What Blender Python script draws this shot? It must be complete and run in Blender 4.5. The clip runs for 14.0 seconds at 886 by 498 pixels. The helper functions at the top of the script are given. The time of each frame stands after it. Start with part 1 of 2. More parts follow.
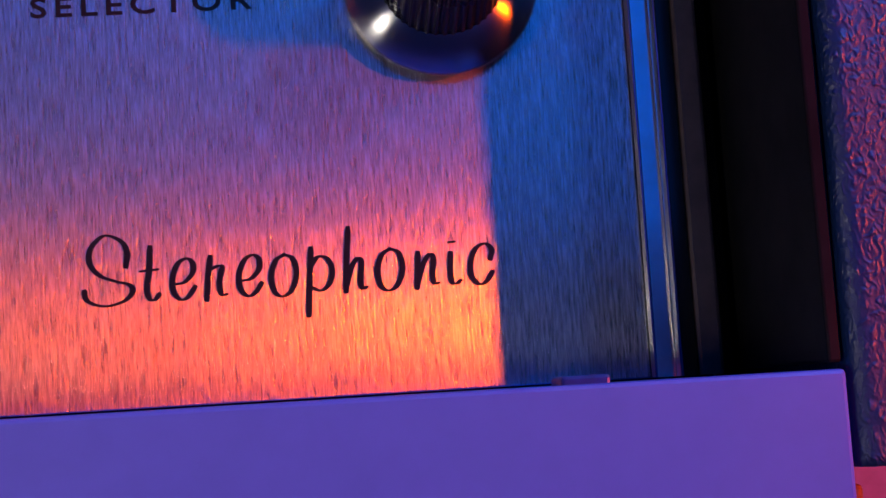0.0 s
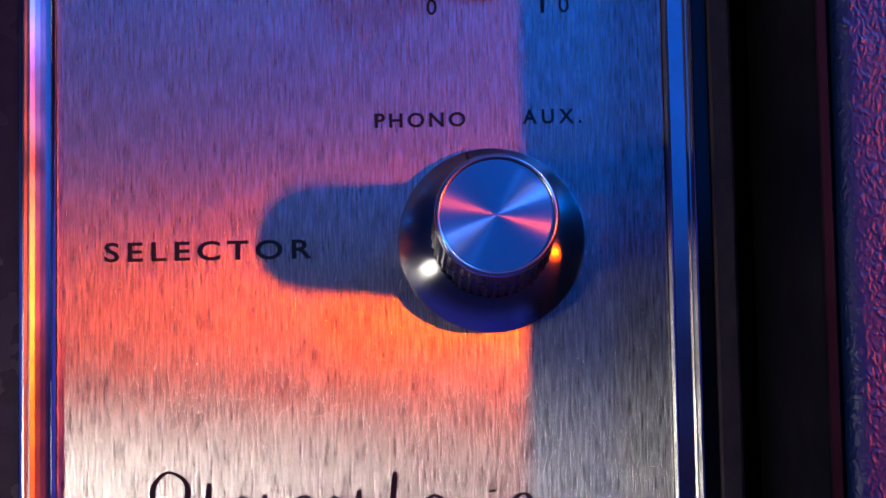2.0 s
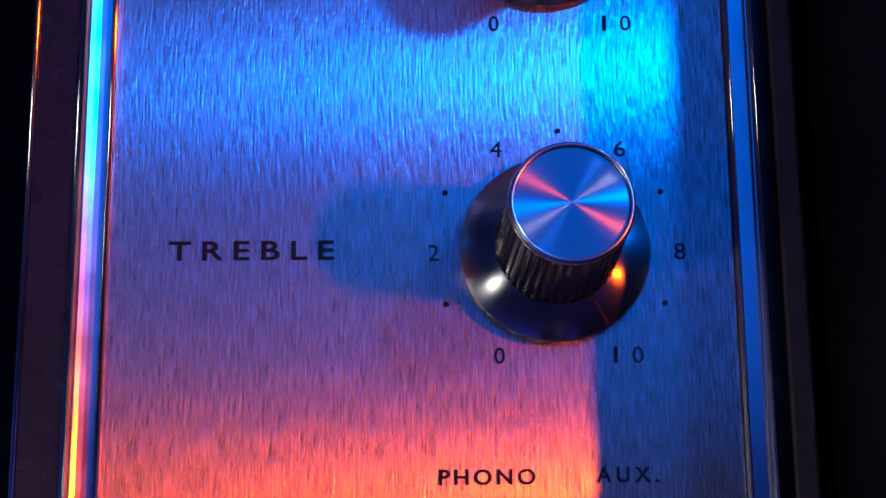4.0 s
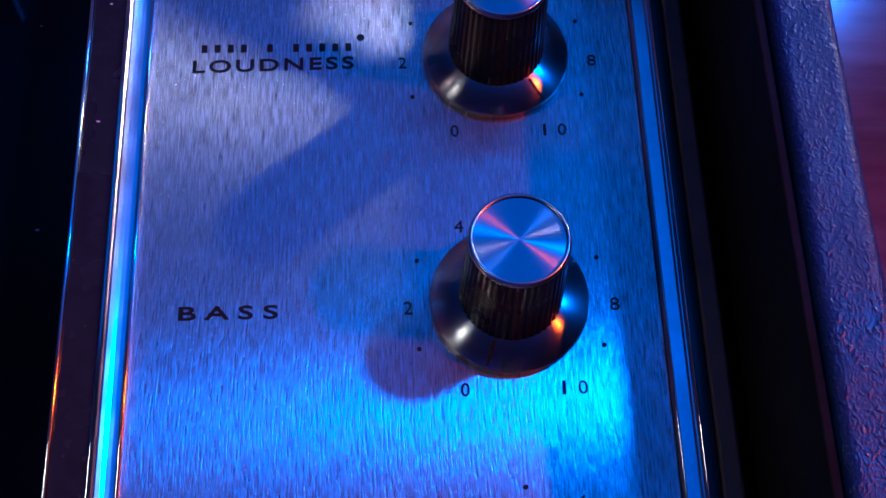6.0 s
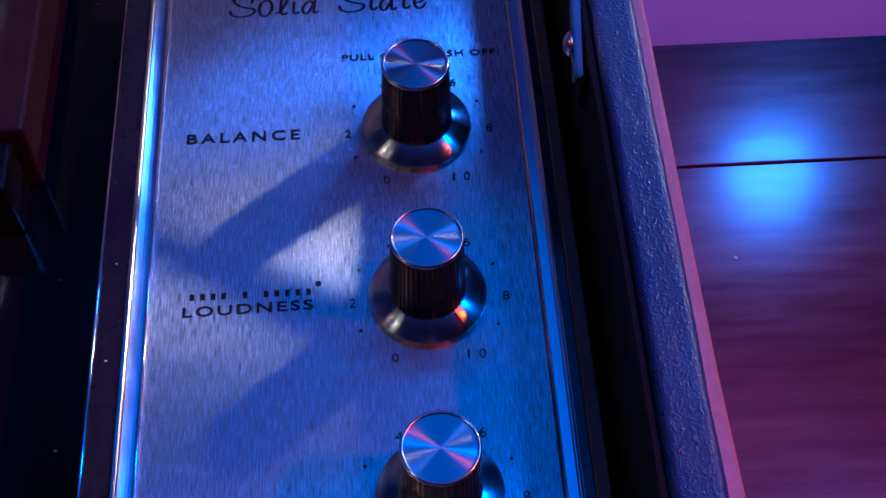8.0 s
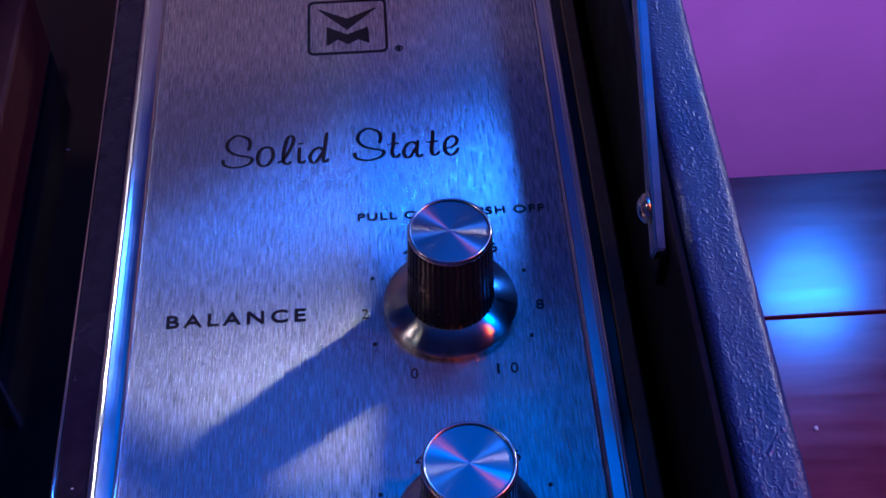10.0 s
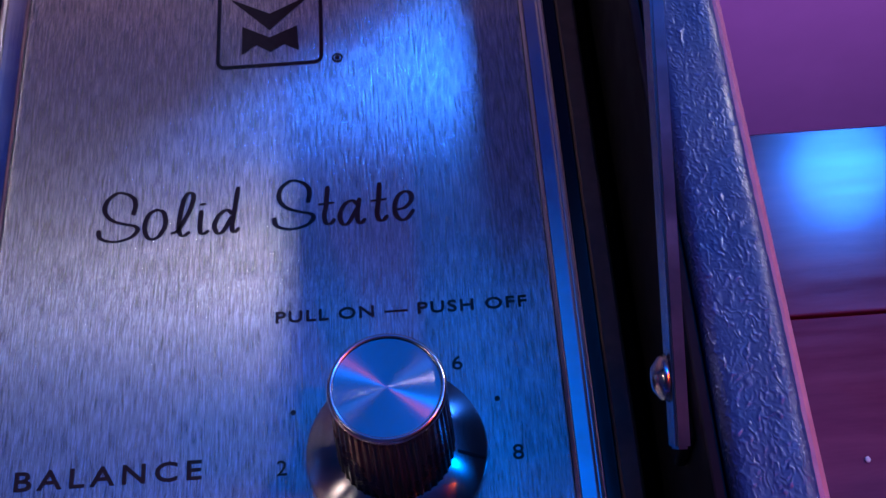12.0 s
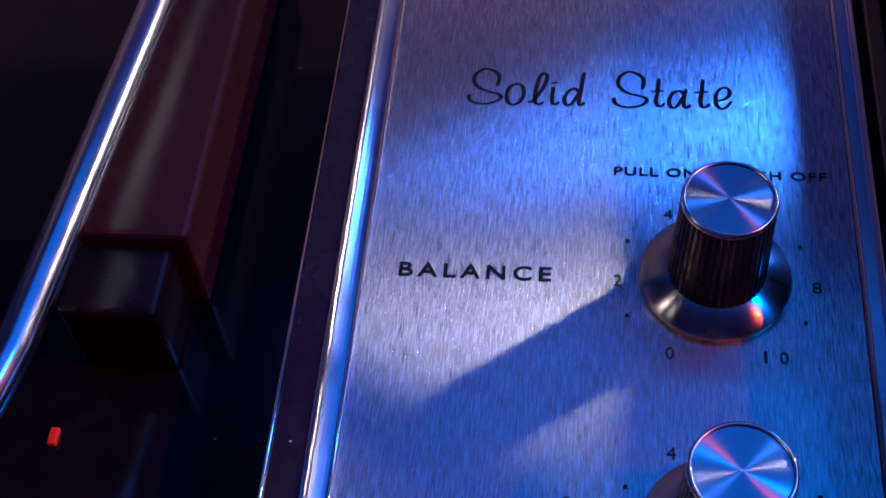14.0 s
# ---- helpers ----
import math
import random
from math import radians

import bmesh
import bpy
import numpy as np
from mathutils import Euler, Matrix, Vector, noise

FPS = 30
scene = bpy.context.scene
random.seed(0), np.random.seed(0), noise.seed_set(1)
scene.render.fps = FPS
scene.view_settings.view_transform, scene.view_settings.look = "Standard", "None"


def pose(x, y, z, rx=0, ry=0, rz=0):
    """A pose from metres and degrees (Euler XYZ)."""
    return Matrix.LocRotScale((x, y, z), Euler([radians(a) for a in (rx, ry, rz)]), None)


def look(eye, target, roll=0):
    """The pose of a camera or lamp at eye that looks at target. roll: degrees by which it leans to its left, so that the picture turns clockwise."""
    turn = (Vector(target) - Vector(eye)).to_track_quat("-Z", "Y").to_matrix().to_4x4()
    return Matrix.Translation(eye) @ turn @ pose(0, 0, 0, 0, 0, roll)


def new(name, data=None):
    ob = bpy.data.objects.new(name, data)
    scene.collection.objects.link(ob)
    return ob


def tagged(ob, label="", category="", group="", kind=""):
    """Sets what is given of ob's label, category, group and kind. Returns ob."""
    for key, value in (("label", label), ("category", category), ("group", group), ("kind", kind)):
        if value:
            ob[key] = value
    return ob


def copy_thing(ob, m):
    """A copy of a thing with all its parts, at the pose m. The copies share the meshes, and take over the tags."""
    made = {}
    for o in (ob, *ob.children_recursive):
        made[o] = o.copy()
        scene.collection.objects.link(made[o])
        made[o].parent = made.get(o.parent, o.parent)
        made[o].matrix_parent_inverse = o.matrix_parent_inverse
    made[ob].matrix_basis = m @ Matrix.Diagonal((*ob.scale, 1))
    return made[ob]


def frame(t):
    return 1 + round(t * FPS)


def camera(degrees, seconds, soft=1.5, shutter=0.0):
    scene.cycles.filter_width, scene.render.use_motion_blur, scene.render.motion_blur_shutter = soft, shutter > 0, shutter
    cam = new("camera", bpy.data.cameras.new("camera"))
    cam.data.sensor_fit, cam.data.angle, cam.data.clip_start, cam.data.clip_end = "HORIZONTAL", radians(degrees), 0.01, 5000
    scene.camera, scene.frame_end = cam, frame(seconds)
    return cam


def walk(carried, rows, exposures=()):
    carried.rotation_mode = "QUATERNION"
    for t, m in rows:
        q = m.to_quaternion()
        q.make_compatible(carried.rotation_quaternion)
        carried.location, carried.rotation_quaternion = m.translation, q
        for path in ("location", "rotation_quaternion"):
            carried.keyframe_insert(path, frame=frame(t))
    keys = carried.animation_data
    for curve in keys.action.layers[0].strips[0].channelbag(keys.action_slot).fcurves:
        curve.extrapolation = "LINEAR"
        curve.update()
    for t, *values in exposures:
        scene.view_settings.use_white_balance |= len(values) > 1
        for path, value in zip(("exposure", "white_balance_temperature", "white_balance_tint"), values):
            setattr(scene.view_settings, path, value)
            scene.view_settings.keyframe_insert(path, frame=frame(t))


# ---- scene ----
cam = camera(37.0, 14.0)
PATH = [
    (0, (-0.014, -0.064, 0.201), (0.105, 0.148, -1.784), 26.0),
    (0.5, (0.002, -0.054, 0.227), (0.055, 0.049, -1.77), 24.3),
    (0.8, (0.012, -0.054, 0.225), (-0.079, 0.140, -1.764), -28.7),
    (1, (0.007, -0.052, 0.224), (-0.061, 0.146, -1.765), -22.1),
    (1.2, (-0.006, -0.047, 0.224), (0.022, 0.162, -1.765), 4.7),
    (1.5, (-0.006, -0.027, 0.221), (0.001, 0.064, -1.777), 2.1),
    (2, (-0.007, -0.016, 0.215), (-0.015, 0.11, -1.781), -4.7),
    (2.5, (-0.011, -0.005, 0.209), (-0.014, 0.153, -1.785), -2.3),
    (3, (-0.015, 0.005, 0.208), (-0.01, 0.22, -1.781), 0.6),
    (3.2, (-0.016, 0.007, 0.205), (-0.007, 0.253, -1.78), 1.6),
    (5.3, (-0.024, 0.014, 0.216), (0.015, 0.706, -1.66), 2.8),
    (5.5, (-0.024, 0.013, 0.219), (0.021, 0.744, -1.642), 2.8),
    (6, (-0.021, 0.011, 0.23), (0.048, 0.875, -1.573), 3.0),
    (6.5, (-0.018, 0.0, 0.239), (0.061, 0.974, -1.506), 2.5),
    (7, (-0.014, -0.005, 0.252), (0.07, 1.022, -1.462), 2.0),
    (7.5, (-0.009, -0.009, 0.269), (0.068, 1.062, -1.419), 1.1),
    (8, (-0.007, -0.013, 0.287), (0.061, 1.099, -1.374), 0.0),
    (8.5, (-0.003, -0.004, 0.283), (0.057, 1.182, -1.326), -0.6),
    (9, (-0.009, 0.004, 0.269), (0.05, 1.258, -1.288), -0.8),
    (9.2, (-0.011, 0.009, 0.264), (0.049, 1.279, -1.28), -0.7),
    (11.3, (0.006, 0.128, 0.21), (0.049, 1.189, -1.485), -2.9),
    (11.5, (0.009, 0.136, 0.208), (0.048, 1.165, -1.506), -3.2),
    (12, (0.009, 0.137, 0.206), (0.017, 1.155, -1.515), -3.6),
    (12.5, (0.01, 0.125, 0.209), (0.0, 1.173, -1.495), -4.0),
    (13, (0.01, 0.111, 0.215), (-0.027, 1.209, -1.456), -4.6),
    (13.5, (-0.004, 0.093, 0.222), (-0.109, 1.244, -1.41), -4.2),
    (14, (-0.028, 0.068, 0.222), (-0.226, 1.217, -1.402), -5.8),
]
walk(cam, [(t, look(eye, target, roll)) for t, eye, target, roll in PATH],
     [(0, 0.0, 6500, 10), (3.2, 0.0, 6400, 10), (5.5, -0.12, 5700, 8), (9.0, 0.0, 5700, 9), (11.5, 0.08, 6200, 10), (14, 0.08, 6400, 10)])

# ---- world and lamps ----
world = bpy.data.worlds.new("world")
scene.world = world
world.use_nodes = True
world.node_tree.nodes["Background"].inputs[0].default_value = (0.02, 0.03, 0.08, 1)
world.node_tree.nodes["Background"].inputs[1].default_value = 0.05


def lamp(name, at, aim, colour, watts, wide, high, spread=180):
    data = bpy.data.lights.new(name, "AREA")
    data.shape, data.size, data.size_y = "ELLIPSE", wide, high
    data.energy, data.color, data.spread = watts, colour, radians(spread)
    ob = new(name, data)
    ob.matrix_world = look(at, aim)
    return ob


lamp("red_lamp", (0.82, 0.015, 0.80), (0.0, -0.02, 0), (1.0, 0.085, 0.0), 0.84, 0.10, 0.040, 46)
lamp("blue_lamp", (0.36, 0.31, 0.54), (0, 0.1, 0), (0.0, 0.17, 1.0), 2.2, 0.05, 0.05)
lamp("rear_lamp", (0.38, 0.79, 0.50), (0, 0.2, 0), (0.03, 0.19, 1.0), 1.8, 0.085, 0.085)
lamp("side_lamp", (0.70, 0.74, 0.43), (0, 0.24, 0), (0.92, 0.84, 0.84), 0.18, 0.06, 0.05, 34)
# added fill aimed at the lid lining, so it shows paler in the panel
lamp("lid_fill", (-0.90, 0.10, 0.75), (-0.03, 0.42, 0.04), (1.0, 0.74, 0.66), 0.070, 0.16, 0.12, 26)
lamp("south_lamp", (-0.85, -0.20, 0.85), (0, -0.08, 0), (1.0, 0.92, 0.80), 0.060, 0.20, 0.14, 26)
# two broad blue fills, added for the blue wash over the control panel
lamp("blue_ceiling_fill", (0.15, 0.49, 1.70), (0.15, 0.49, 0), (0.0, 0.15, 1.0), 1.6, 1.2, 0.78)
lamp("blue_wall_fill", (0.15, 0.66, 0.95), (0.05, 0.30, 0), (0.0, 0.17, 1.0), 0.62, 1.0, 0.40)
# unseen fill added below the table top to turn the wall purple
lamp("purple_wall_fill", (0.35, 0.47, -0.40), (0.35, 0.90, -0.50), (0.50, 0.11, 0.75), 2.0, 1.0, 0.04)


# ---- materials ----
def mat(name, base=(0.5, 0.5, 0.5), rough=0.5, metal=0.0):
    m = bpy.data.materials.new(name)
    m.use_nodes = True
    b = m.node_tree.nodes["Principled BSDF"]
    b.inputs["Base Color"].default_value = (*base, 1)
    b.inputs["Roughness"].default_value = rough
    b.inputs["Metallic"].default_value = metal
    return m, m.node_tree.nodes, m.node_tree.links, b


def texture_coordinates(n, l, scale, source="Object"):
    c = n.new("ShaderNodeTexCoord")
    p = n.new("ShaderNodeMapping")
    p.inputs["Scale"].default_value = scale
    l.new(c.outputs[source], p.inputs["Vector"])
    return p.outputs["Vector"]


def noise_tex(n, l, vector, scale, detail=4, rough=0.55):
    t = n.new("ShaderNodeTexNoise")
    t.inputs["Scale"].default_value = scale
    t.inputs["Detail"].default_value = detail
    t.inputs["Roughness"].default_value = rough
    l.new(vector, t.inputs["Vector"])
    return t.outputs["Fac"]


def ramp(n, l, fac, stops):
    r = n.new("ShaderNodeValToRGB")
    while len(r.color_ramp.elements) < len(stops):
        r.color_ramp.elements.new(0.5)
    for e, (p, c) in zip(r.color_ramp.elements, stops):
        e.position = p
        e.color = (*c, 1) if len(c) == 3 else c
    l.new(fac, r.inputs["Fac"])
    return r.outputs["Color"]


def grey(v):
    return (v, v, v)


def bump(n, l, b, height, strength, distance):
    u = n.new("ShaderNodeBump")
    u.inputs["Strength"].default_value = strength
    u.inputs["Distance"].default_value = distance
    l.new(height, u.inputs["Height"])
    l.new(u.outputs["Normal"], b.inputs["Normal"])
    return u


def brushed_aluminium():
    m, n, l, b = mat("brushed_aluminium", (0.80, 0.79, 0.78), 0.28, 1.0)
    v = texture_coordinates(n, l, (1, 0.075, 1))
    fine = noise_tex(n, l, v, 2500, 3, 0.7)
    v2 = texture_coordinates(n, l, (1, 0.35, 1))
    cloudy = noise_tex(n, l, v2, 60, 4, 0.6)
    l.new(ramp(n, l, fine, [(0.36, (0.36, 0.36, 0.36)), (0.64, (0.97, 0.96, 0.95))]), b.inputs["Base Color"])
    mixed = n.new("ShaderNodeMath")
    mixed.operation = "MULTIPLY_ADD"
    l.new(cloudy, mixed.inputs[0])
    mixed.inputs[1].default_value = 0.03
    mixed.inputs[2].default_value = 0.22
    l.new(mixed.outputs[0], b.inputs["Roughness"])
    b.inputs["Anisotropic"].default_value = 1.0
    t = n.new("ShaderNodeCombineXYZ")
    t.inputs[0].default_value = 1.0
    l.new(t.outputs[0], b.inputs["Tangent"])
    u = bump(n, l, b, fine, 1.0, 0.00012)
    broad = n.new("ShaderNodeBsdfPrincipled")
    broad.inputs["Base Color"].default_value = (0.80, 0.79, 0.78, 1)
    broad.inputs["Metallic"].default_value = 1.0
    broad.inputs["Roughness"].default_value = 0.50
    l.new(u.outputs["Normal"], broad.inputs["Normal"])
    mix = n.new("ShaderNodeMixShader")
    mix.inputs[0].default_value = 0.16
    l.new(b.outputs[0], mix.inputs[1])
    l.new(broad.outputs[0], mix.inputs[2])
    l.new(mix.outputs[0], n["Material Output"].inputs["Surface"])
    return m


def spun_metal(name, base, rough, anis=0.9):
    m, n, l, b = mat(name, base, rough, 1.0)
    t = n.new("ShaderNodeTangent")
    t.direction_type, t.axis = "RADIAL", "Z"
    l.new(t.outputs[0], b.inputs["Tangent"])
    b.inputs["Anisotropic"].default_value = anis
    b.inputs["Anisotropic Rotation"].default_value = 0.25
    v = texture_coordinates(n, l, (1, 1, 1))
    length = n.new("ShaderNodeVectorMath")
    length.operation = "LENGTH"
    l.new(v, length.inputs[0])
    ring = n.new("ShaderNodeTexNoise")
    ring.noise_dimensions = "1D"
    ring.inputs["Scale"].default_value = 9000
    l.new(length.outputs["Value"], ring.inputs["W"])
    bump(n, l, b, ring.outputs["Fac"], 0.15, 0.00003)
    return m


def plain(name, base, rough, metal=0.0, vary=0.25, scale=300, bumps=0.1, depth=0.0001):
    m, n, l, b = mat(name, base, rough, metal)
    v = texture_coordinates(n, l, (1, 1, 1))
    f = noise_tex(n, l, v, scale, 5, 0.6)
    low = tuple(c * (1 - vary) for c in base)
    high = tuple(min(1, c * (1 + vary)) for c in base)
    l.new(ramp(n, l, f, [(0.3, low), (0.7, high)]), b.inputs["Base Color"])
    r = ramp(n, l, noise_tex(n, l, v, scale * 0.2, 4), [(0.3, grey(max(0.02, rough * 0.8))), (0.7, grey(min(1, rough * 1.2)))])
    l.new(r, b.inputs["Roughness"])
    bump(n, l, b, f, bumps, depth)
    return m


def leatherette():
    m, n, l, b = mat("leatherette", (0.07, 0.065, 0.09), 0.38)
    v = texture_coordinates(n, l, (1, 0.7, 1))
    wrinkle = n.new("ShaderNodeTexNoise")
    wrinkle.noise_type = "RIDGED_MULTIFRACTAL"
    wrinkle.inputs["Scale"].default_value = 1300
    wrinkle.inputs["Detail"].default_value = 5
    wrinkle.inputs["Distortion"].default_value = 0.35
    l.new(v, wrinkle.inputs["Vector"])
    patches = noise_tex(n, l, v, 120, 3)
    crease = n.new("ShaderNodeTexNoise")
    crease.noise_type = "RIDGED_MULTIFRACTAL"
    crease.inputs["Scale"].default_value = 620
    crease.inputs["Detail"].default_value = 3
    crease.inputs["Distortion"].default_value = 1.2
    l.new(v, crease.inputs["Vector"])
    both = n.new("ShaderNodeMath")
    both.operation = "MULTIPLY_ADD"
    l.new(crease.outputs["Fac"], both.inputs[0])
    both.inputs[1].default_value = 0.8
    l.new(wrinkle.outputs["Fac"], both.inputs[2])
    l.new(ramp(n, l, wrinkle.outputs["Fac"], [(0.2, (0.007, 0.026, 0.105)), (0.9, (0.018, 0.068, 0.26))]), b.inputs["Base Color"])
    l.new(ramp(n, l, patches, [(0.3, grey(0.34)), (0.7, grey(0.52))]), b.inputs["Roughness"])
    bump(n, l, b, both.outputs[0], 0.65, 0.0004)
    return m


def table_wood():
    m, n, l, b = mat("table_wood", (0.30, 0.17, 0.12), 0.28)
    v = texture_coordinates(n, l, (0.12, 1, 1))
    g = noise_tex(n, l, v, 130, 7, 0.65)
    big = noise_tex(n, l, texture_coordinates(n, l, (0.4, 1, 1)), 14, 4)
    c1 = ramp(n, l, g, [(0.3, (0.17, 0.022, 0.045)), (0.7, (0.27, 0.040, 0.066))])
    c2 = ramp(n, l, big, [(0.3, grey(0.40)), (0.7, grey(1.0))])
    x = n.new("ShaderNodeMix")
    x.data_type, x.blend_type = "RGBA", "MULTIPLY"
    x.inputs[0].default_value = 1.0
    l.new(c1, x.inputs[6])
    l.new(c2, x.inputs[7])
    l.new(x.outputs[2], b.inputs["Base Color"])
    l.new(ramp(n, l, g, [(0.3, grey(0.14)), (0.7, grey(0.22))]), b.inputs["Roughness"])
    b.inputs["Coat Weight"].default_value = 0.30
    b.inputs["Coat Roughness"].default_value = 0.09
    bump(n, l, b, g, 0.12, 0.0003)
    return m


ALUMINIUM = brushed_aluminium()
CAP = spun_metal("spun_aluminium", (0.62, 0.61, 0.63), 0.24, 0.97)
SKIRT = spun_metal("dark_spun_metal", (0.44, 0.44, 0.46), 0.23, 0.96)
CHROME = plain("chrome", (0.78, 0.78, 0.80), 0.09, 1.0, 0.04, 500, 0.02, 0.00002)
MOULDING = plain("satin_chrome", (0.72, 0.72, 0.74), 0.20, 1.0, 0.06, 600, 0.04, 0.00002)
DULL_CHROME = plain("dull_chrome", (0.60, 0.60, 0.62), 0.22, 1.0, 0.08, 600, 0.05, 0.00003)
BLACK_PLASTIC = plain("black_plastic", (0.006, 0.006, 0.007), 0.30, 0.0, 0.3, 400, 0.05, 0.00005)
BLACK_GLOSS = plain("black_gloss", (0.005, 0.005, 0.006), 0.12, 0.0, 0.3, 250, 0.03, 0.00003)
# brown reflection in the flat right border, put into the strip's colour
BROWN_SHEEN = plain("brown_sheen", (0.070, 0.048, 0.045), 0.38, 0.0, 0.25, 300, 0.05, 0.00005)
# black left border, its reflection painted in as a slate tint
BLACK_SHEEN = plain("black_sheen", (0.018, 0.018, 0.030), 0.26, 0.0, 0.25, 280, 0.04, 0.00004)
GAP_BLACK = plain("matt_black", (0.004, 0.004, 0.005), 0.7, 0.0, 0.4, 200, 0.2, 0.0002)
INK = plain("black_ink", (0.012, 0.011, 0.014), 0.5, 0.0, 0.2, 900, 0.05, 0.00002)
for matt in (GAP_BLACK, INK):
    matt.node_tree.nodes["Principled BSDF"].inputs["Specular IOR Level"].default_value = 0.15
LEATHER = leatherette()
LEDGE = plain("ledge_vinyl", (0.34, 0.13, 0.19), 0.45, 0.0, 0.12, 260, 0.15, 0.0002)
# the rail's blue look is put into its base colour
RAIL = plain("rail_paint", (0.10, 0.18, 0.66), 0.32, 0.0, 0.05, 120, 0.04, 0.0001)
CATCH = plain("catch_paint", (0.02, 0.05, 0.20), 0.35)
DUST = plain("dust", (0.75, 0.73, 0.70), 0.8)
WOOD = table_wood()
# unseen lid lining: its pink and blue light put into two colours
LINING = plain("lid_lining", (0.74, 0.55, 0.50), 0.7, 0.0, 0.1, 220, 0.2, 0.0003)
LINING_BLUE = plain("lid_lining_blue", (0.16, 0.13, 0.34), 0.55, 0.0, 0.2, 240, 0.2, 0.0003)
WALL = plain("wall_paint", (0.72, 0.70, 0.72), 0.8, 0.0, 0.05, 12, 0.15, 0.002)
CARPET = plain("floor_carpet", (0.10, 0.08, 0.08), 0.9, 0.0, 0.3, 90, 0.3, 0.002)
ARM_RED = plain("maroon_plastic", (0.030, 0.010, 0.012), 0.38, 0.0, 0.2, 200, 0.05, 0.0001)
RED_DOT = plain("red_paint", (0.8, 0.05, 0.02), 0.4, 0.0, 0.1, 400, 0.05, 0.0001)


# ---- mesh helpers ----
def part(name, bm, material, parent=None, label="", smooth=False):
    me = bpy.data.meshes.new(name)
    bmesh.ops.recalc_face_normals(bm, faces=bm.faces[:])
    for f in bm.faces:
        f.smooth = smooth
    bm.to_mesh(me)
    bm.free()
    me.materials.append(material)
    ob = new(name, me)
    ob.parent = parent
    if label:
        tagged(ob, label)
    return ob


def thing(name, label, category, at=(0, 0, 0), group="", kind=""):
    ob = new(name)
    ob.location = at
    return tagged(ob, label, category, group, kind)


def box(x0, x1, y0, y1, z0, z1, bevel=0.0, segments=2):
    bm = bmesh.new()
    bmesh.ops.create_cube(bm, size=1.0)
    bmesh.ops.transform(bm, matrix=Matrix.Translation(((x0 + x1) / 2, (y0 + y1) / 2, (z0 + z1) / 2)) @ Matrix.Diagonal((x1 - x0, y1 - y0, z1 - z0, 1)), verts=bm.verts)
    if bevel:
        bmesh.ops.bevel(bm, geom=bm.edges[:], offset=bevel, segments=segments, affect="EDGES", profile=0.5)
    return bm


def prism(profile, y0, y1):
    """A closed outline of (x, z) drawn out along y."""
    bm = bmesh.new()
    a = [bm.verts.new((x, y0, z)) for x, z in profile]
    b = [bm.verts.new((x, y1, z)) for x, z in profile]
    k = len(profile)
    for i in range(k):
        bm.faces.new((a[i], a[(i + 1) % k], b[(i + 1) % k], b[i]))
    bm.faces.new(a)
    bm.faces.new(b[::-1])
    return bm


def lathe(profile, n=64, ribs=0.0):
    """An outline of (radius, z) turned round z; ribs: how far every other column stands back."""
    bm = bmesh.new()
    rings = []
    for r, z in profile:
        if r < 1e-6:
            rings.append([bm.verts.new((0, 0, z))])
        else:
            rings.append([bm.verts.new(((r - ribs * (i % 4 > 1)) * math.cos(math.tau * i / n), (r - ribs * (i % 4 > 1)) * math.sin(math.tau * i / n), z)) for i in range(n)])
    for p, q in zip(rings, rings[1:]):
        for i in range(n):
            j = (i + 1) % n
            if len(p) == 1 and len(q) == 1:
                continue
            if len(p) == 1:
                bm.faces.new((p[0], q[i], q[j]))
            elif len(q) == 1:
                bm.faces.new((p[i], p[j], q[0]))
            else:
                bm.faces.new((p[i], p[j], q[j], q[i]))
    return bm


def tube(points, radius, n=16):
    """A round bar through the points."""
    bm = bmesh.new()
    rings = []
    for i, p in enumerate(points):
        p = Vector(p)
        ahead = (Vector(points[min(i + 1, len(points) - 1)]) - Vector(points[max(i - 1, 0)])).normalized()
        side = ahead.cross(Vector((0, 0, 1))).normalized()
        up = side.cross(ahead)
        rings.append([bm.verts.new(p + radius * (math.cos(math.tau * k / n) * side + math.sin(math.tau * k / n) * up)) for k in range(n)])
    for p, q in zip(rings, rings[1:]):
        for k in range(n):
            bm.faces.new((p[k], p[(k + 1) % n], q[(k + 1) % n], q[k]))
    bm.faces.new(rings[0][::-1])
    bm.faces.new(rings[-1])
    return bm


def letters(text, x0, x1, y0, y1, z=0.00015, spacing=1.0, shear=0.0, thick=0.0, rise=0.0):
    """The text as a flat inked mesh that fills the box x0..x1, y0..y1; rise: how far the line climbs over its length."""
    cu = bpy.data.curves.new("text", "FONT")
    cu.body, cu.space_character, cu.shear, cu.offset = text, spacing, shear, thick
    cu.resolution_u = 4
    ob = bpy.data.objects.new("text", cu)
    scene.collection.objects.link(ob)
    bpy.context.view_layer.update()
    me = bpy.data.meshes.new_from_object(ob.evaluated_get(bpy.context.evaluated_depsgraph_get()))
    bpy.data.objects.remove(ob)
    bm = bmesh.new()
    bm.from_mesh(me)
    bpy.data.meshes.remove(me)
    xs = [v.co.x for v in bm.verts]
    ys = [v.co.y for v in bm.verts]
    ax, bx, ay, by = min(xs), max(xs), min(ys), max(ys)
    for v in bm.verts:
        u = (v.co.x - ax) / (bx - ax)
        v.co = Vector((x0 + u * (x1 - x0), y0 + (v.co.y - ay) / (by - ay) * (y1 - y0) + rise * u, z))
    return bm


def flat_shape(outline, z=0.00015):
    bm = bmesh.new()
    bm.faces.new([bm.verts.new((x, y, z)) for x, y in outline])
    return bm


def disc(x, y, r, z=0.00015, n=14):
    return flat_shape([(x + r * math.cos(math.tau * i / n), y + r * math.sin(math.tau * i / n)) for i in range(n)], z)


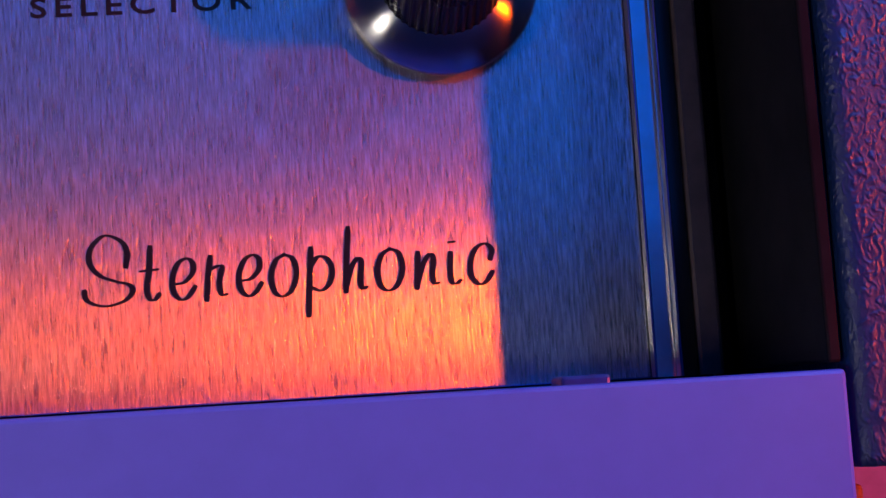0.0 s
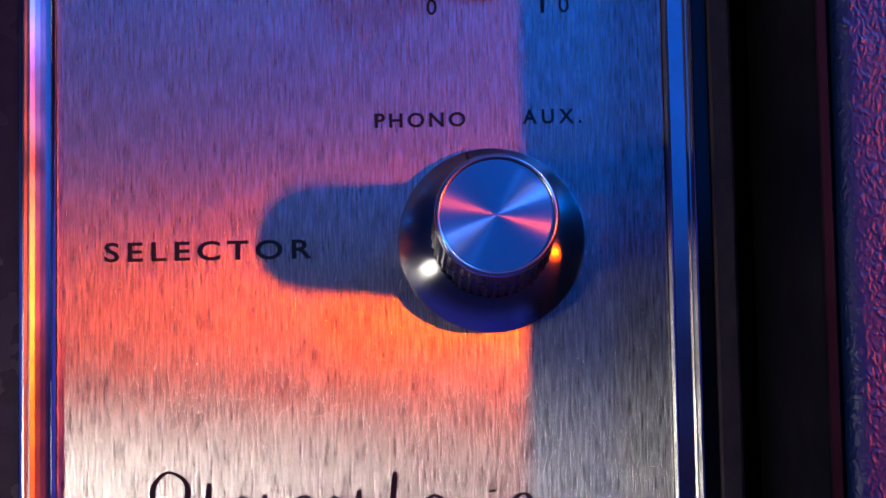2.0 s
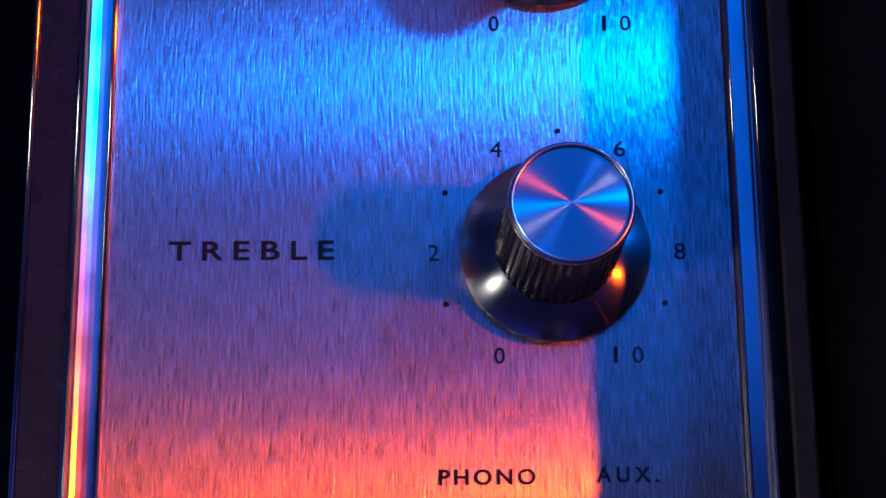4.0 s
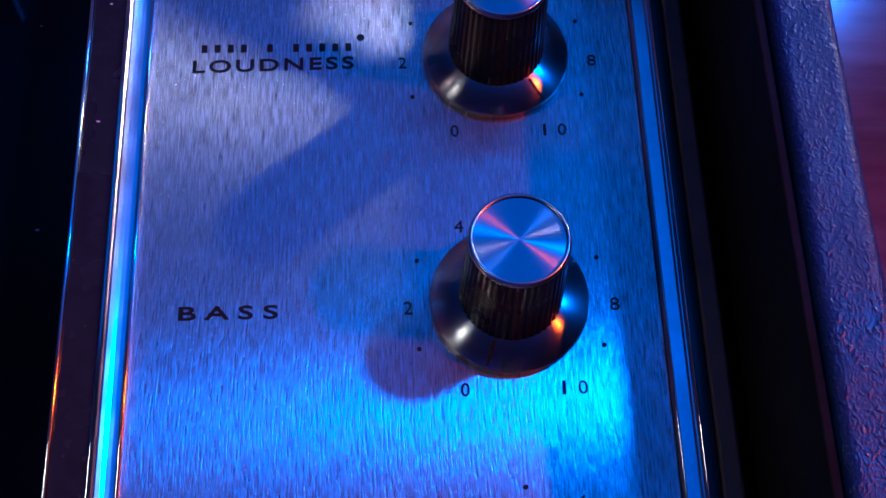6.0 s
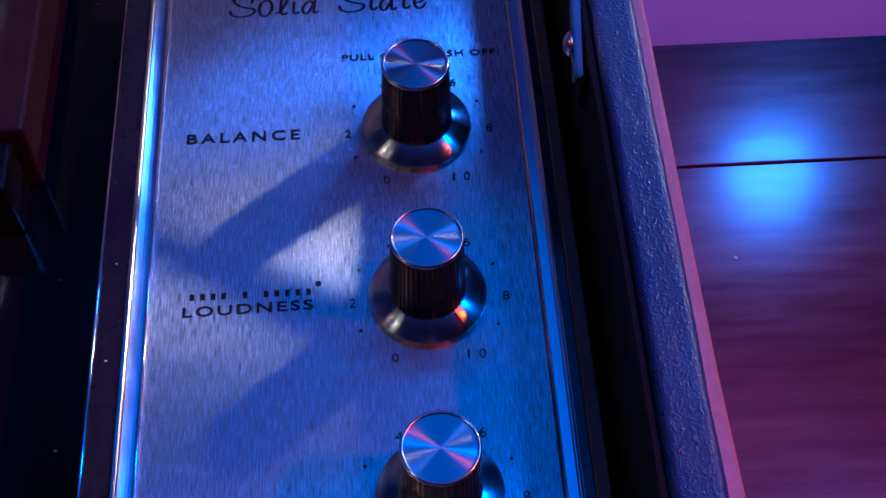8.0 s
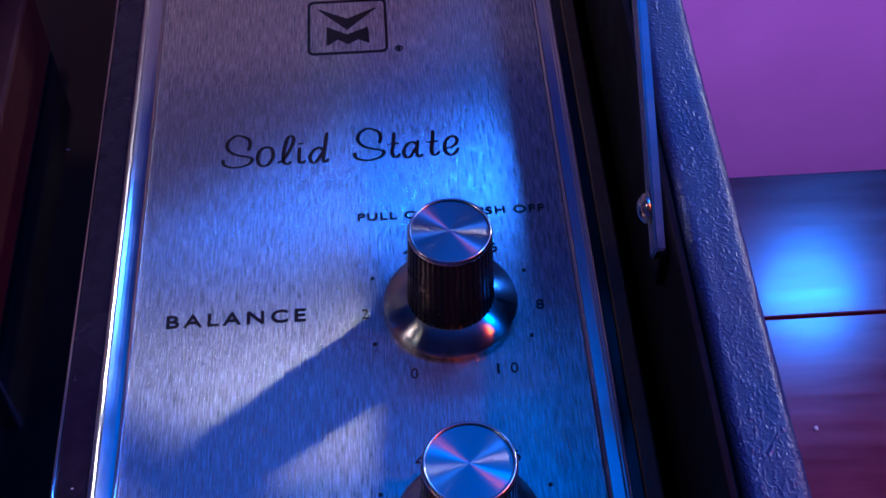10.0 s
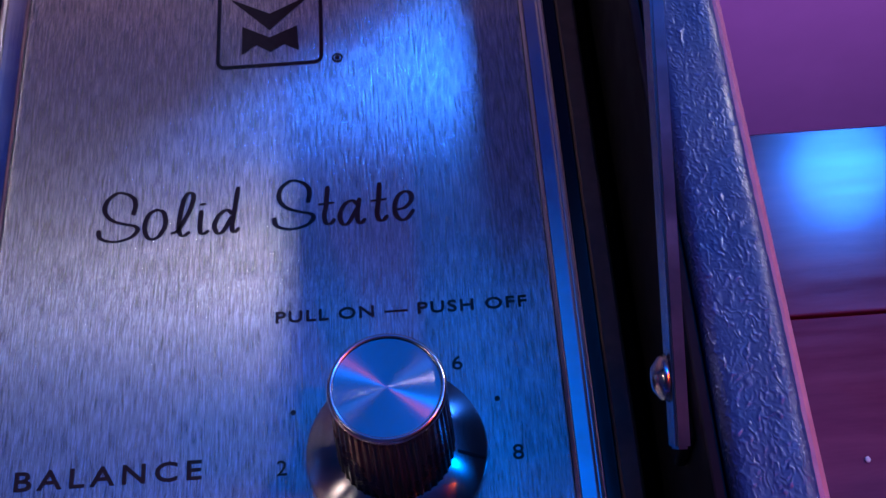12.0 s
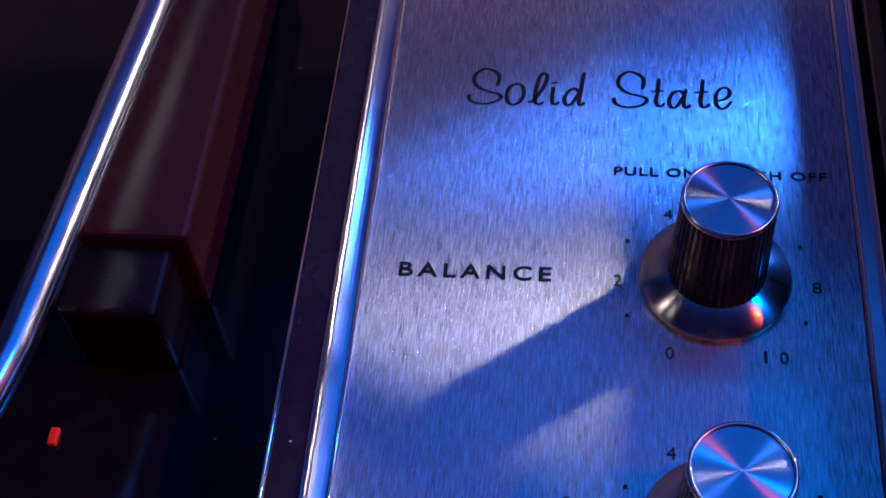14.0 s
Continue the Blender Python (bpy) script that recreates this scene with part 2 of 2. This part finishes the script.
# ---- room ----
def slab(name, x0, x1, y0, y1, z0, z1, material, label, category):
    ob = part(name, box(x0, x1, y0, y1, z0, z1), material)
    return tagged(ob, label, category, kind="structure")


slab("floor", -2.2, 2.2, -2.2, 1.5, -0.95, -0.90, CARPET, "dark carpeted floor of the room", "floor")
slab("ceiling", -2.2, 2.2, -2.2, 1.5, 1.80, 1.85, WALL, "plain painted ceiling over the room", "ceiling")
slab("wall_north", -2.2, 2.2, 0.90, 1.00, -0.90, 1.80, WALL, "white painted wall lit purple behind the table", "wall")
slab("wall_south", -2.2, 2.2, -2.2, -2.1, -0.90, 1.80, WALL, "plain painted wall of the room", "wall")
slab("wall_east", 2.1, 2.2, -2.1, 0.90, -0.90, 1.80, WALL, "plain painted side wall of the room", "wall")
slab("wall_west", -2.2, -2.1, -2.1, 0.90, -0.90, 1.80, WALL, "plain painted side wall of the room", "wall")

# ---- table ----
TOP = -0.153
table = thing("table", "glossy reddish wooden table with dark board joints", "table", (0, 0, 0))
for y0, y1 in ((-0.445, -0.0655), (-0.0645, 0.3162), (0.3172, 0.385)):
    part("board", box(-0.75, 0.75, y0, y1, TOP - 0.022, TOP, 0.0006), WOOD, table)
part("underframe", box(-0.72, 0.72, -0.42, 0.36, TOP - 0.06, TOP - 0.0222), GAP_BLACK, table)
for sx in (-0.68, 0.68):
    for sy in (-0.39, 0.33):
        part("leg", box(sx - 0.025, sx + 0.025, sy - 0.025, sy + 0.025, -0.90, TOP - 0.0602, 0.004), WOOD, table)

# ---- record player case ----
player = thing("record_player", "open portable record player in dark blue wrinkled leatherette", "record player")
part("base", box(-0.40, 0.074, -0.10, 0.372, TOP + 0.004, -0.0625, 0.003), LEATHER, player)


def ledge_mesh():
    bm = bmesh.new()
    outer = [(0.0835, -0.16), (0.0822, -0.06), (0.0780, 0.03), (0.0756, 0.15), (0.0752, 0.378)]
    rows = []
    for x, y in outer:
        rows.append([bm.verts.new(p) for p in ((0.044, y, -0.062), (x - 0.001, y, -0.062), (x, y, -0.061), (x, y, -0.0212), (x - 0.0012, y, -0.02), (0.044, y, -0.02))])
    for p, q in zip(rows, rows[1:]):
        for i in range(6):
            bm.faces.new((p[i], p[(i + 1) % 6], q[(i + 1) % 6], q[i]))
    bm.faces.new(rows[0][::-1])
    bm.faces.new(rows[-1])
    return bm


part("ledge", ledge_mesh(), LEDGE, player, "red vinyl ledge round the case")


def wall_mesh(x0, x1, y0, y1, z0, z1):
    """A wall with rounded top edges and an uneven, padded skin."""
    r = 0.0022
    outline = [(x0, z0)]
    for k in range(7):
        a = math.pi - math.pi / 2 * k / 6
        outline.append((x0 + r + r * math.cos(a), z1 - r + r * math.sin(a)))
    for k in range(1, 6):
        outline.append((x0 + r + (x1 - x0 - 2 * r) * k / 6, z1))
    for k in range(7):
        a = math.pi / 2 - math.pi / 2 * k / 6
        outline.append((x1 - r + r * math.cos(a), z1 - r + r * math.sin(a)))
    outline.append((x1, z0))
    bm = bmesh.new()
    rows = []
    steps = int((y1 - y0) / 0.0012)
    for i in range(steps + 1):
        y = y0 + (y1 - y0) * i / steps
        row = []
        for x, z in outline:
            w = noise.noise(Vector((x * 420, y * 380, z * 420))) * 0.00010 + noise.noise(Vector((x * 90, y * 60, z * 90))) * 0.0002
            widen = 0.0033 * min(1, max(0, (0.09 - y) / 0.15)) * (x - x0) / (x1 - x0)
            row.append(bm.verts.new((x + widen + w * (z > z0), y, z + w)))
        rows.append(row)
    k = len(outline)
    for p, q in zip(rows, rows[1:]):
        for i in range(k):
            bm.faces.new((p[i], p[(i + 1) % k], q[(i + 1) % k], q[i]))
    bm.faces.new(rows[0][::-1])
    bm.faces.new(rows[-1])
    return bm


part("side_wall", wall_mesh(0.0454, 0.0570, -0.0765, 0.372, -0.02, 0.0395), LEATHER, player, "dark wrinkled leatherette side wall", smooth=True)
part("inner_lining", box(0.0432, 0.0450, -0.0635, 0.37, -0.0215, 0.0375, 0.0004), GAP_BLACK, player, "black inner lining")
part("deck", box(-0.395, 0.0441, -0.095, 0.37, -0.062, -0.022), BLACK_GLOSS, player, "glossy black turntable deck")
part("front_rail", box(-0.39, 0.0445, -0.0815, -0.0643, -0.018, 0.040, 0.0006), RAIL, player, "smooth blue front rail")
# the lid stands open and leans back from its hinge
LEAN = Matrix.Translation((0, 0.3905, -0.045)) @ Matrix.Rotation(radians(-9), 4, "X") @ Matrix.Translation((0, -0.3905, 0.045))


def leaning(bm):
    bmesh.ops.transform(bm, matrix=LEAN, verts=bm.verts)
    return bm


lid = part("lid", leaning(box(-0.40, 0.0765, 0.3905, 0.402, -0.045, 0.36, 0.003)), LEATHER, player, "open lid in dark blue leatherette")
# two bands, coloured for the pink and blue reflected in the panel
part("lining", leaning(box(-0.392, 0.0700, 0.3880, 0.3903, -0.040, 0.108, 0.0008)), LINING, lid, "unseen lower lining, salmon for the panel's reflection")
part("lining", leaning(box(-0.392, 0.0700, 0.3884, 0.3903, 0.1085, 0.352, 0.0008)), LINING_BLUE, lid, "unseen upper lining, blue for the panel's reflection")
part("hinge", box(-0.30, -0.05, 0.3722, 0.3878, -0.058, -0.050, 0.0008), DULL_CHROME, lid, "plated hinge strip")
part("corner_block", box(0.0447, 0.0520, -0.102, -0.0800, -0.0195, 0.022, 0.0008), LEDGE, player, "red corner block")

# ---- control panel ----
Y0, Y1 = -0.0640, 0.352
panel = part("control_panel", box(-0.0708, 0.0286, Y0, Y1, -0.002, 0.0, 0.0002), ALUMINIUM, player, "long brushed aluminium control panel")


def ridge(side, x0, x1):
    """A chrome moulding: two thin raised lines with a shallow hollow between."""
    w = x1 - x0
    pts = [(0, -0.002), (0, 0.0004), (0.03, 0.0009), (0.07, 0.0011), (0.11, 0.0009), (0.15, 0.0005), (0.30, 0.0007), (0.45, 0.0010), (0.60, 0.00135), (0.74, 0.00175), (0.79, 0.0023), (0.86, 0.0026), (0.93, 0.0025), (1, 0.0018), (1, -0.002)]
    return prism([(side * (x0 + w * u), z) for u, z in pts], Y0, Y1)


part("moulding", ridge(-1, 0.0709, 0.0760), MOULDING, panel, "polished chrome moulding")
part("trim", tube([(-0.0836, Y0, 0.0012), (-0.0836, Y1, 0.0012)], 0.00045, 12), CHROME, panel, "thin chrome trim", smooth=True)
part("moulding", prism([(0.0287, -0.002), (0.0287, 0.0004), (0.0294, 0.0007), (0.0296, 0.0004), (0.0320, 0.0004), (0.0324, 0.00058), (0.0325, 0.0004), (0.0327, 0.0004), (0.0334, 0.0007), (0.0334, -0.002)], Y0, Y1), MOULDING, panel, "polished chrome moulding")
for x, z, r in ((-0.0710, 0.0010, 0.00040), (-0.0760, 0.0018, 0.00040), (0.0294, 0.0006, 0.00020), (0.0334, 0.0006, 0.00024)):
    part("trim", tube([(x, Y0, z), (x, Y1, z)], r, 12), CHROME, panel, "thin chrome trim", smooth=True)
part("border_strip", prism([(-0.0762, -0.0215), (-0.0762, 0.0018), (-0.0829, 0.0014), (-0.0834, 0.0010), (-0.0836, 0.0002), (-0.0836, -0.0215)], Y0, Y1), BLACK_SHEEN, panel, "glossy black border strip")
part("groove", prism([(0.0335, -0.0215), (0.0335, 0.0004), (0.0358, 0.0004), (0.0359, -0.0215)], Y0, Y1), BLACK_GLOSS, panel, "glossy black groove")
part("border_strip", prism([(0.0360, -0.0215), (0.0360, 0.0010), (0.0364, 0.0014), (0.0392, 0.0014), (0.0397, 0.0011), (0.0398, -0.0215)], Y0, Y1), BROWN_SHEEN, panel, "border strip with a brown reflection in its colour")
part("border_strip", prism([(0.0399, -0.0215), (0.0399, 0.0002), (0.0418, -0.0012), (0.0429, -0.0040), (0.0429, -0.0215)], Y0, Y1), BLACK_GLOSS, panel, "glossy black sloping edge")
part("bed", box(-0.0760, 0.0338, Y0, Y1, -0.0215, -0.0022), GAP_BLACK, panel)

words = [
    ("SELECTOR", -0.0630, -0.0292, -0.0036, -0.0004, 1.35, 0.0),
    ("TREBLE", -0.0612, -0.0350, 0.0530, 0.0561, 1.5, 0.0),
    ("BASS", -0.0622, -0.0436, 0.1074, 0.1102, 1.5, 0.0),
    ("LOUDNESS", -0.0622, -0.0292, 0.1622, 0.1652, 1.2, 0.0006),
    ("BALANCE", -0.0636, -0.0325, 0.2180, 0.2215, 1.35, 0.0),
    ("PHONO", -0.0186, -0.0038, 0.0176, 0.0200, 1.3, 0.0),
    ("AUX.", 0.0056, 0.0152, 0.0178, 0.0202, 1.5, 0.0),
    ("PULL ON \u2014 PUSH OFF", -0.0203, 0.0240, 0.2460, 0.2483, 1.15, 0.0),
]
for text, x0, x1, y0, y1, gap, rise in words:
    part("lettering", letters(text, x0, x1, y0, y1, spacing=gap, rise=rise, thick=0.016), INK, panel, "printed black capitals")
# handwritten script: pen strokes for each letter, in hundredths of its height over the baseline
GLYPHS = {}
GLYPHS["S"] = (78, [(1, 26), (4, 12), (18, 3), (40, 0), (66, 8), (78, 22), (72, 33), (52, 39), (26, 50), (11, 70), (13, 94), (32, 113), (50, 111), (66, 99), (71, 82), (68, 62)])
GLYPHS["t"] = (30, [(18, 92), (15, 52), (11, 26), (14, 9), (22, 6), (31, 15)], [(0, 53), (30, 55)])
GLYPHS["e"] = (38, [(8, 29), (22, 32), (35, 46), (36, 62), (26, 70), (12, 62), (3, 40), (4, 17), (15, 4), (27, 8), (39, 24)])
GLYPHS["r"] = (34, [(1, 1), (4, 36), (9, 71)], [(9, 50), (20, 55), (27, 52), (22, 28), (25, 9), (35, 9)])
GLYPHS["o"] = (44, [(24, 68), (10, 58), (2, 34), (6, 9), (18, 0), (33, 8), (43, 34), (38, 60), (24, 68)])
GLYPHS["p"] = (44, [(11, 76), (7, 22), (3, -34)], [(8, 44), (22, 61), (37, 57), (44, 38), (39, 17), (25, 6), (9, 12)])
GLYPHS["h"] = (38, [(12, 106), (7, 50), (4, 2)], [(5, 10), (14, 40), (25, 55), (31, 48), (28, 20), (31, 6), (39, 8)])
GLYPHS["n"] = (40, [(8, 59), (6, 25), (4, 1)], [(5, 8), (16, 40), (27, 55), (33, 48), (30, 22), (33, 8), (41, 8)])
GLYPHS["i"] = (20, [(6, 56), (4, 25), (6, 8), (12, 5), (21, 10)], [(3, 73), (14, 74)])
GLYPHS["c"] = (38, [(36, 42), (39, 58), (29, 68), (14, 61), (4, 40), (4, 16), (16, 2), (28, 6), (39, 22)])
GLYPHS["l"] = (36, [(0, 10), (14, 18), (34, 60), (41, 92), (33, 103), (23, 90), (15, 45), (15, 14), (23, 3), (35, 10)])
GLYPHS["d"] = (50, [(37, 46), (25, 56), (10, 44), (2, 22), (8, 4), (20, 8), (35, 38)], [(47, 106), (40, 45), (37, 12), (42, 4), (50, 11)])
GLYPHS["a"] = (50, [(38, 46), (26, 57), (10, 46), (2, 22), (8, 3), (20, 7), (36, 38)], [(41, 59), (37, 30), (37, 10), (43, 3), (51, 11)])


def pen_line(points, steps=7):
    """The points joined by a smooth curve."""
    pts = [Vector(p) for p in points]
    if len(pts) == 2:
        return [pts[0].lerp(pts[1], k / steps) for k in range(steps + 1)]
    pts = [2 * pts[0] - pts[1], *pts, 2 * pts[-1] - pts[-2]]
    out = []
    for a, b, c, d in zip(pts, pts[1:], pts[2:], pts[3:]):
        for k in range(steps):
            u = k / steps
            out.append(0.5 * (2 * b + (c - a) * u + (2 * a - 5 * b + 4 * c - d) * u * u + (3 * b - a - 3 * c + d) * u ** 3))
    return out + [pts[-2]]


def script(text, lefts, baseline, unit):
    """A word in a round pen script: strokes swell on the way down and thin out across."""
    bm = bmesh.new()
    z = 0.00012
    for letter, left in zip(text, lefts):
        for stroke in GLYPHS[letter][1:]:
            line = pen_line(stroke)
            z += 0.000004
            rows = []
            for k, p in enumerate(line):
                way = (line[min(k + 1, len(line) - 1)] - line[max(k - 1, 0)]).normalized()
                half = (1.7 + 3.1 * abs(way.y) ** 1.5) * (0.72 if k in (0, len(line) - 1) else 1.0)
                side = Vector((-way.y, way.x)) * half
                if k == 0:
                    p = p - way * half * 0.8
                elif k == len(line) - 1:
                    p = p + way * half * 0.8
                rows.append([bm.verts.new((left + unit * q.x, baseline + unit * q.y, z)) for q in (p + side, p - side)])
            for a, b in zip(rows, rows[1:]):
                bm.faces.new((a[0], a[1], b[1], b[0]))
    return bm


SCRIPT = 0.0000935
part("lettering", script("Stereophonic", (-0.0563, -0.0479, -0.0433, -0.0381, -0.0333, -0.0284, -0.0231, -0.0174, -0.0123, -0.0066, -0.0014, 0.0018), -0.0484, SCRIPT), INK, panel, "printed black script lettering")
part("lettering", script("Solid", (-0.0531, -0.0447, -0.0395, -0.0347, -0.0318), 0.2652, SCRIPT), INK, panel, "printed black script lettering")
part("lettering", script("State", (-0.0207, -0.0124, -0.0087, -0.0027, 0.0014), 0.2653, SCRIPT), INK, panel, "printed black script lettering")

# small trade word above LOUDNESS: one plain bar a letter
for i in range(12):
    if i in (4, 6):
        continue
    x = -0.0600 + 0.0310 * i / 11.5
    part("bar", flat_shape([(x - 0.0006, 0.1672), (x + 0.0006, 0.1672), (x + 0.0006, 0.1690), (x - 0.0006, 0.1690)]), INK, panel)
part("mark", disc(-0.0278, 0.1704, 0.0008), INK, panel)

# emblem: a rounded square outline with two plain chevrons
def ring_shape(x0, x1, y0, y1, w, r):
    def loop(inset):
        pts = []
        for cx, cy, a0 in ((x1 - r, y1 - r, 0), (x0 + r, y1 - r, 90), (x0 + r, y0 + r, 180), (x1 - r, y0 + r, 270)):
            for k in range(5):
                a = radians(a0 + 22.5 * k)
                pts.append((cx + (r - inset) * math.cos(a), cy + (r - inset) * math.sin(a)))
        return pts
    bm = bmesh.new()
    o = [bm.verts.new((x, y, 0.00015)) for x, y in loop(0)]
    i = [bm.verts.new((x, y, 0.00015)) for x, y in loop(w)]
    for k in range(len(o)):
        j = (k + 1) % len(o)
        bm.faces.new((o[k], o[j], i[j], i[k]))
    return bm


part("emblem", ring_shape(-0.0323, -0.0110, 0.3035, 0.3245, 0.0007, 0.0018), INK, panel, "black outlined emblem")
part("emblem", flat_shape([(-0.0298, 0.3215), (-0.0217, 0.3170), (-0.0136, 0.3212), (-0.0217, 0.3128)]), INK, panel)
part("emblem", flat_shape([(-0.0272, 0.3140), (-0.0217, 0.3108), (-0.0162, 0.3134), (-0.0158, 0.3072), (-0.0188, 0.3090), (-0.0215, 0.3072), (-0.0243, 0.3092), (-0.0272, 0.3068)]), INK, panel)
part("mark", ring_shape(-0.0093, -0.0071, 0.3034, 0.3056, 0.0003, 0.0011), INK, panel)
part("mark", disc(-0.0082, 0.3045, 0.0005), INK, panel)

# dial figures and dots round the knobs
PITCH = 0.055
figures = (("0", -0.0090, -0.0175, 0.0016), ("2", -0.0192, -0.0010, 0.0017), ("4", -0.0090, 0.0160, 0.0018), ("6", 0.0110, 0.0160, 0.0018), ("8", 0.0200, -0.0010, 0.0018), ("1", 0.0092, -0.0175, 0.0006), ("0", 0.0127, -0.0175, 0.0017))
for row in (1, 2, 3, 4):
    for text, x, y, w in figures:
        y += PITCH * row
        part("figure", letters(text, x - w / 2, x + w / 2, y - 0.0013, y + 0.0013), INK, panel)
    for x, y in ((-0.0173, 0.0088), (0.0173, 0.0088), (-0.0173, -0.0093), (0.0173, -0.0093), (0.0010, 0.0190)):
        part("dot", disc(x, y + PITCH * row, 0.00045), INK, panel)

# catch behind the front rail
part("catch", box(0.0105, 0.0170, -0.0650, -0.0631, 0.020, 0.030, 0.0005), CATCH, player, "small dark blue catch on the rail")


# ---- knobs ----
def control_knob():
    k = part("control_knob", lathe([(0.0, 0.0040), (0.0098, 0.0040), (0.0097, 0.0046), (0.0089, 0.0245), (0.0086, 0.0256), (0.0, 0.0256)], 176, 0.00035), BLACK_PLASTIC, player, "black ribbed knob with a spun metal cap and skirt")
    tagged(k, group="knobs on the control panel")
    part("skirt", lathe([(0.0, 0.0004), (0.0146, 0.0004), (0.0150, 0.0008), (0.0150, 0.0016), (0.0148, 0.0021), (0.0100, 0.0042), (0.0096, 0.0043)], 96), SKIRT, k, "dark spun metal skirt", smooth=True)
    part("rim", lathe([(0.0079, 0.0255), (0.0088, 0.0256), (0.0090, 0.0262), (0.0088, 0.0269), (0.0084, 0.0272), (0.0081, 0.0269)], 96), DULL_CHROME, k, "polished rim", smooth=True)
    part("cap", lathe([(0.0, 0.0267), (0.0040, 0.0267), (0.0082, 0.02665)], 96), CAP, k, "spun aluminium cap", smooth=True)
    bm = flat_shape([(-0.00025, -0.0147), (0.00025, -0.0147), (0.00025, -0.0102), (-0.00025, -0.0102)], 0.0)
    for v in bm.verts:
        v.co.z = 0.00225 if v.co.y < -0.012 else 0.00425
    part("pointer", bm, INK, k, "black pointer line")
    return k


first = control_knob()
first.matrix_basis = pose(0, -0.0013, 0.0008, -4, 0, 0) @ pose(0, 0, 0, 0, 0, 195)
for row, turn, lean in ((1, 32, -3), (2, -20, 0), (3, 38, 0), (4, 80, 0)):
    copy_thing(first, pose(0, PITCH * row + lean * 0.0003, -lean * 0.0002, lean, 0, 0) @ pose(0, 0, 0, 0, 0, turn))

# ---- lid stay ----
STAY_END = Vector((0.0400, 0.2035, 0.0358))
STAY_TOP = Vector((0.0445, 0.330, 0.0900))


def flat_bar(a, b, wide, thick):
    ahead = (b - a).normalized()
    side = ahead.cross(Vector((0, 0, 1))).normalized()
    up = side.cross(ahead)
    bm = bmesh.new()
    rows = []
    for p in (a, b):
        rows.append([bm.verts.new(p + side * sx * thick / 2 + up * sz * wide / 2) for sx, sz in ((-1, -1), (1, -1), (1, 1), (-1, 1))])
    for i in range(4):
        bm.faces.new((rows[0][i], rows[0][(i + 1) % 4], rows[1][(i + 1) % 4], rows[1][i]))
    bm.faces.new(rows[0][::-1])
    bm.faces.new(rows[1])
    bmesh.ops.bevel(bm, geom=bm.edges[:], offset=thick * 0.2, segments=2, affect="EDGES")
    return bm


stay = part("lid_stay", flat_bar(STAY_END, STAY_TOP, 0.0070, 0.0020), DULL_CHROME, player, "flat plated lid stay")
bm = lathe([(0.0, 0.0022), (0.0016, 0.0020), (0.0030, 0.0010), (0.0034, 0.0), (0.0, 0.0)], 28)
bmesh.ops.transform(bm, matrix=Matrix.Translation((0.0391, 0.2125, 0.0395)) @ Matrix.Rotation(radians(-90), 4, "Y"), verts=bm.verts)
part("screw", bm, DULL_CHROME, stay, "round screw head", smooth=True)
part("bracket", box(0.0413, 0.0431, 0.206, 0.222, 0.022, 0.0325, 0.0005), GAP_BLACK, stay, "black bracket")

# ---- tone arm ----
arm = part("tone_arm", tube([(-0.150, 0.100, 0.012), (-0.1330, 0.1905, 0.012), (-0.1240, 0.300, 0.012), (-0.118, 0.360, 0.012)], 0.0040, 24), MOULDING, player, "polished chrome tone arm", smooth=True)
part("rest", box(-0.1330, -0.1080, 0.2230, 0.335, -0.022, 0.004, 0.0012), ARM_RED, arm, "glossy maroon rest block")
part("clip", box(-0.1330, -0.1120, 0.2060, 0.2229, -0.022, 0.000, 0.0012), BLACK_PLASTIC, arm, "black clip")
part("deck_mark", box(-0.1360, -0.1341, 0.1862, 0.1902, -0.022, -0.0205, 0.0003), RED_DOT, player, "small red mark on the deck")

# dust on the border strip and the table
for x, y, z, r in ((-0.0800, 0.1500, 0.0018, 0.00035), (-0.0795, 0.1785, 0.0018, 0.00025), (-0.0968, 0.1380, -0.0219, 0.0004), (-0.0990, 0.2950, -0.0219, 0.0005), (-0.1010, 0.1900, -0.0219, 0.0003)):
    bm = bmesh.new()
    bmesh.ops.create_icosphere(bm, subdivisions=1, radius=r)
    bmesh.ops.transform(bm, matrix=Matrix.Translation((x, y, z)) @ Matrix.Diagonal((1.4, 0.8, 0.5, 1)), verts=bm.verts)
    part("dust_speck", bm, DUST, player)
bm = bmesh.new()
bmesh.ops.create_icosphere(bm, subdivisions=1, radius=0.0009)
bmesh.ops.transform(bm, matrix=Matrix.Translation((0.127, 0.270, TOP + 0.0003)) @ Matrix.Diagonal((1, 1.2, 0.5, 1)), verts=bm.verts)
part("dust_speck", bm, DUST, table)
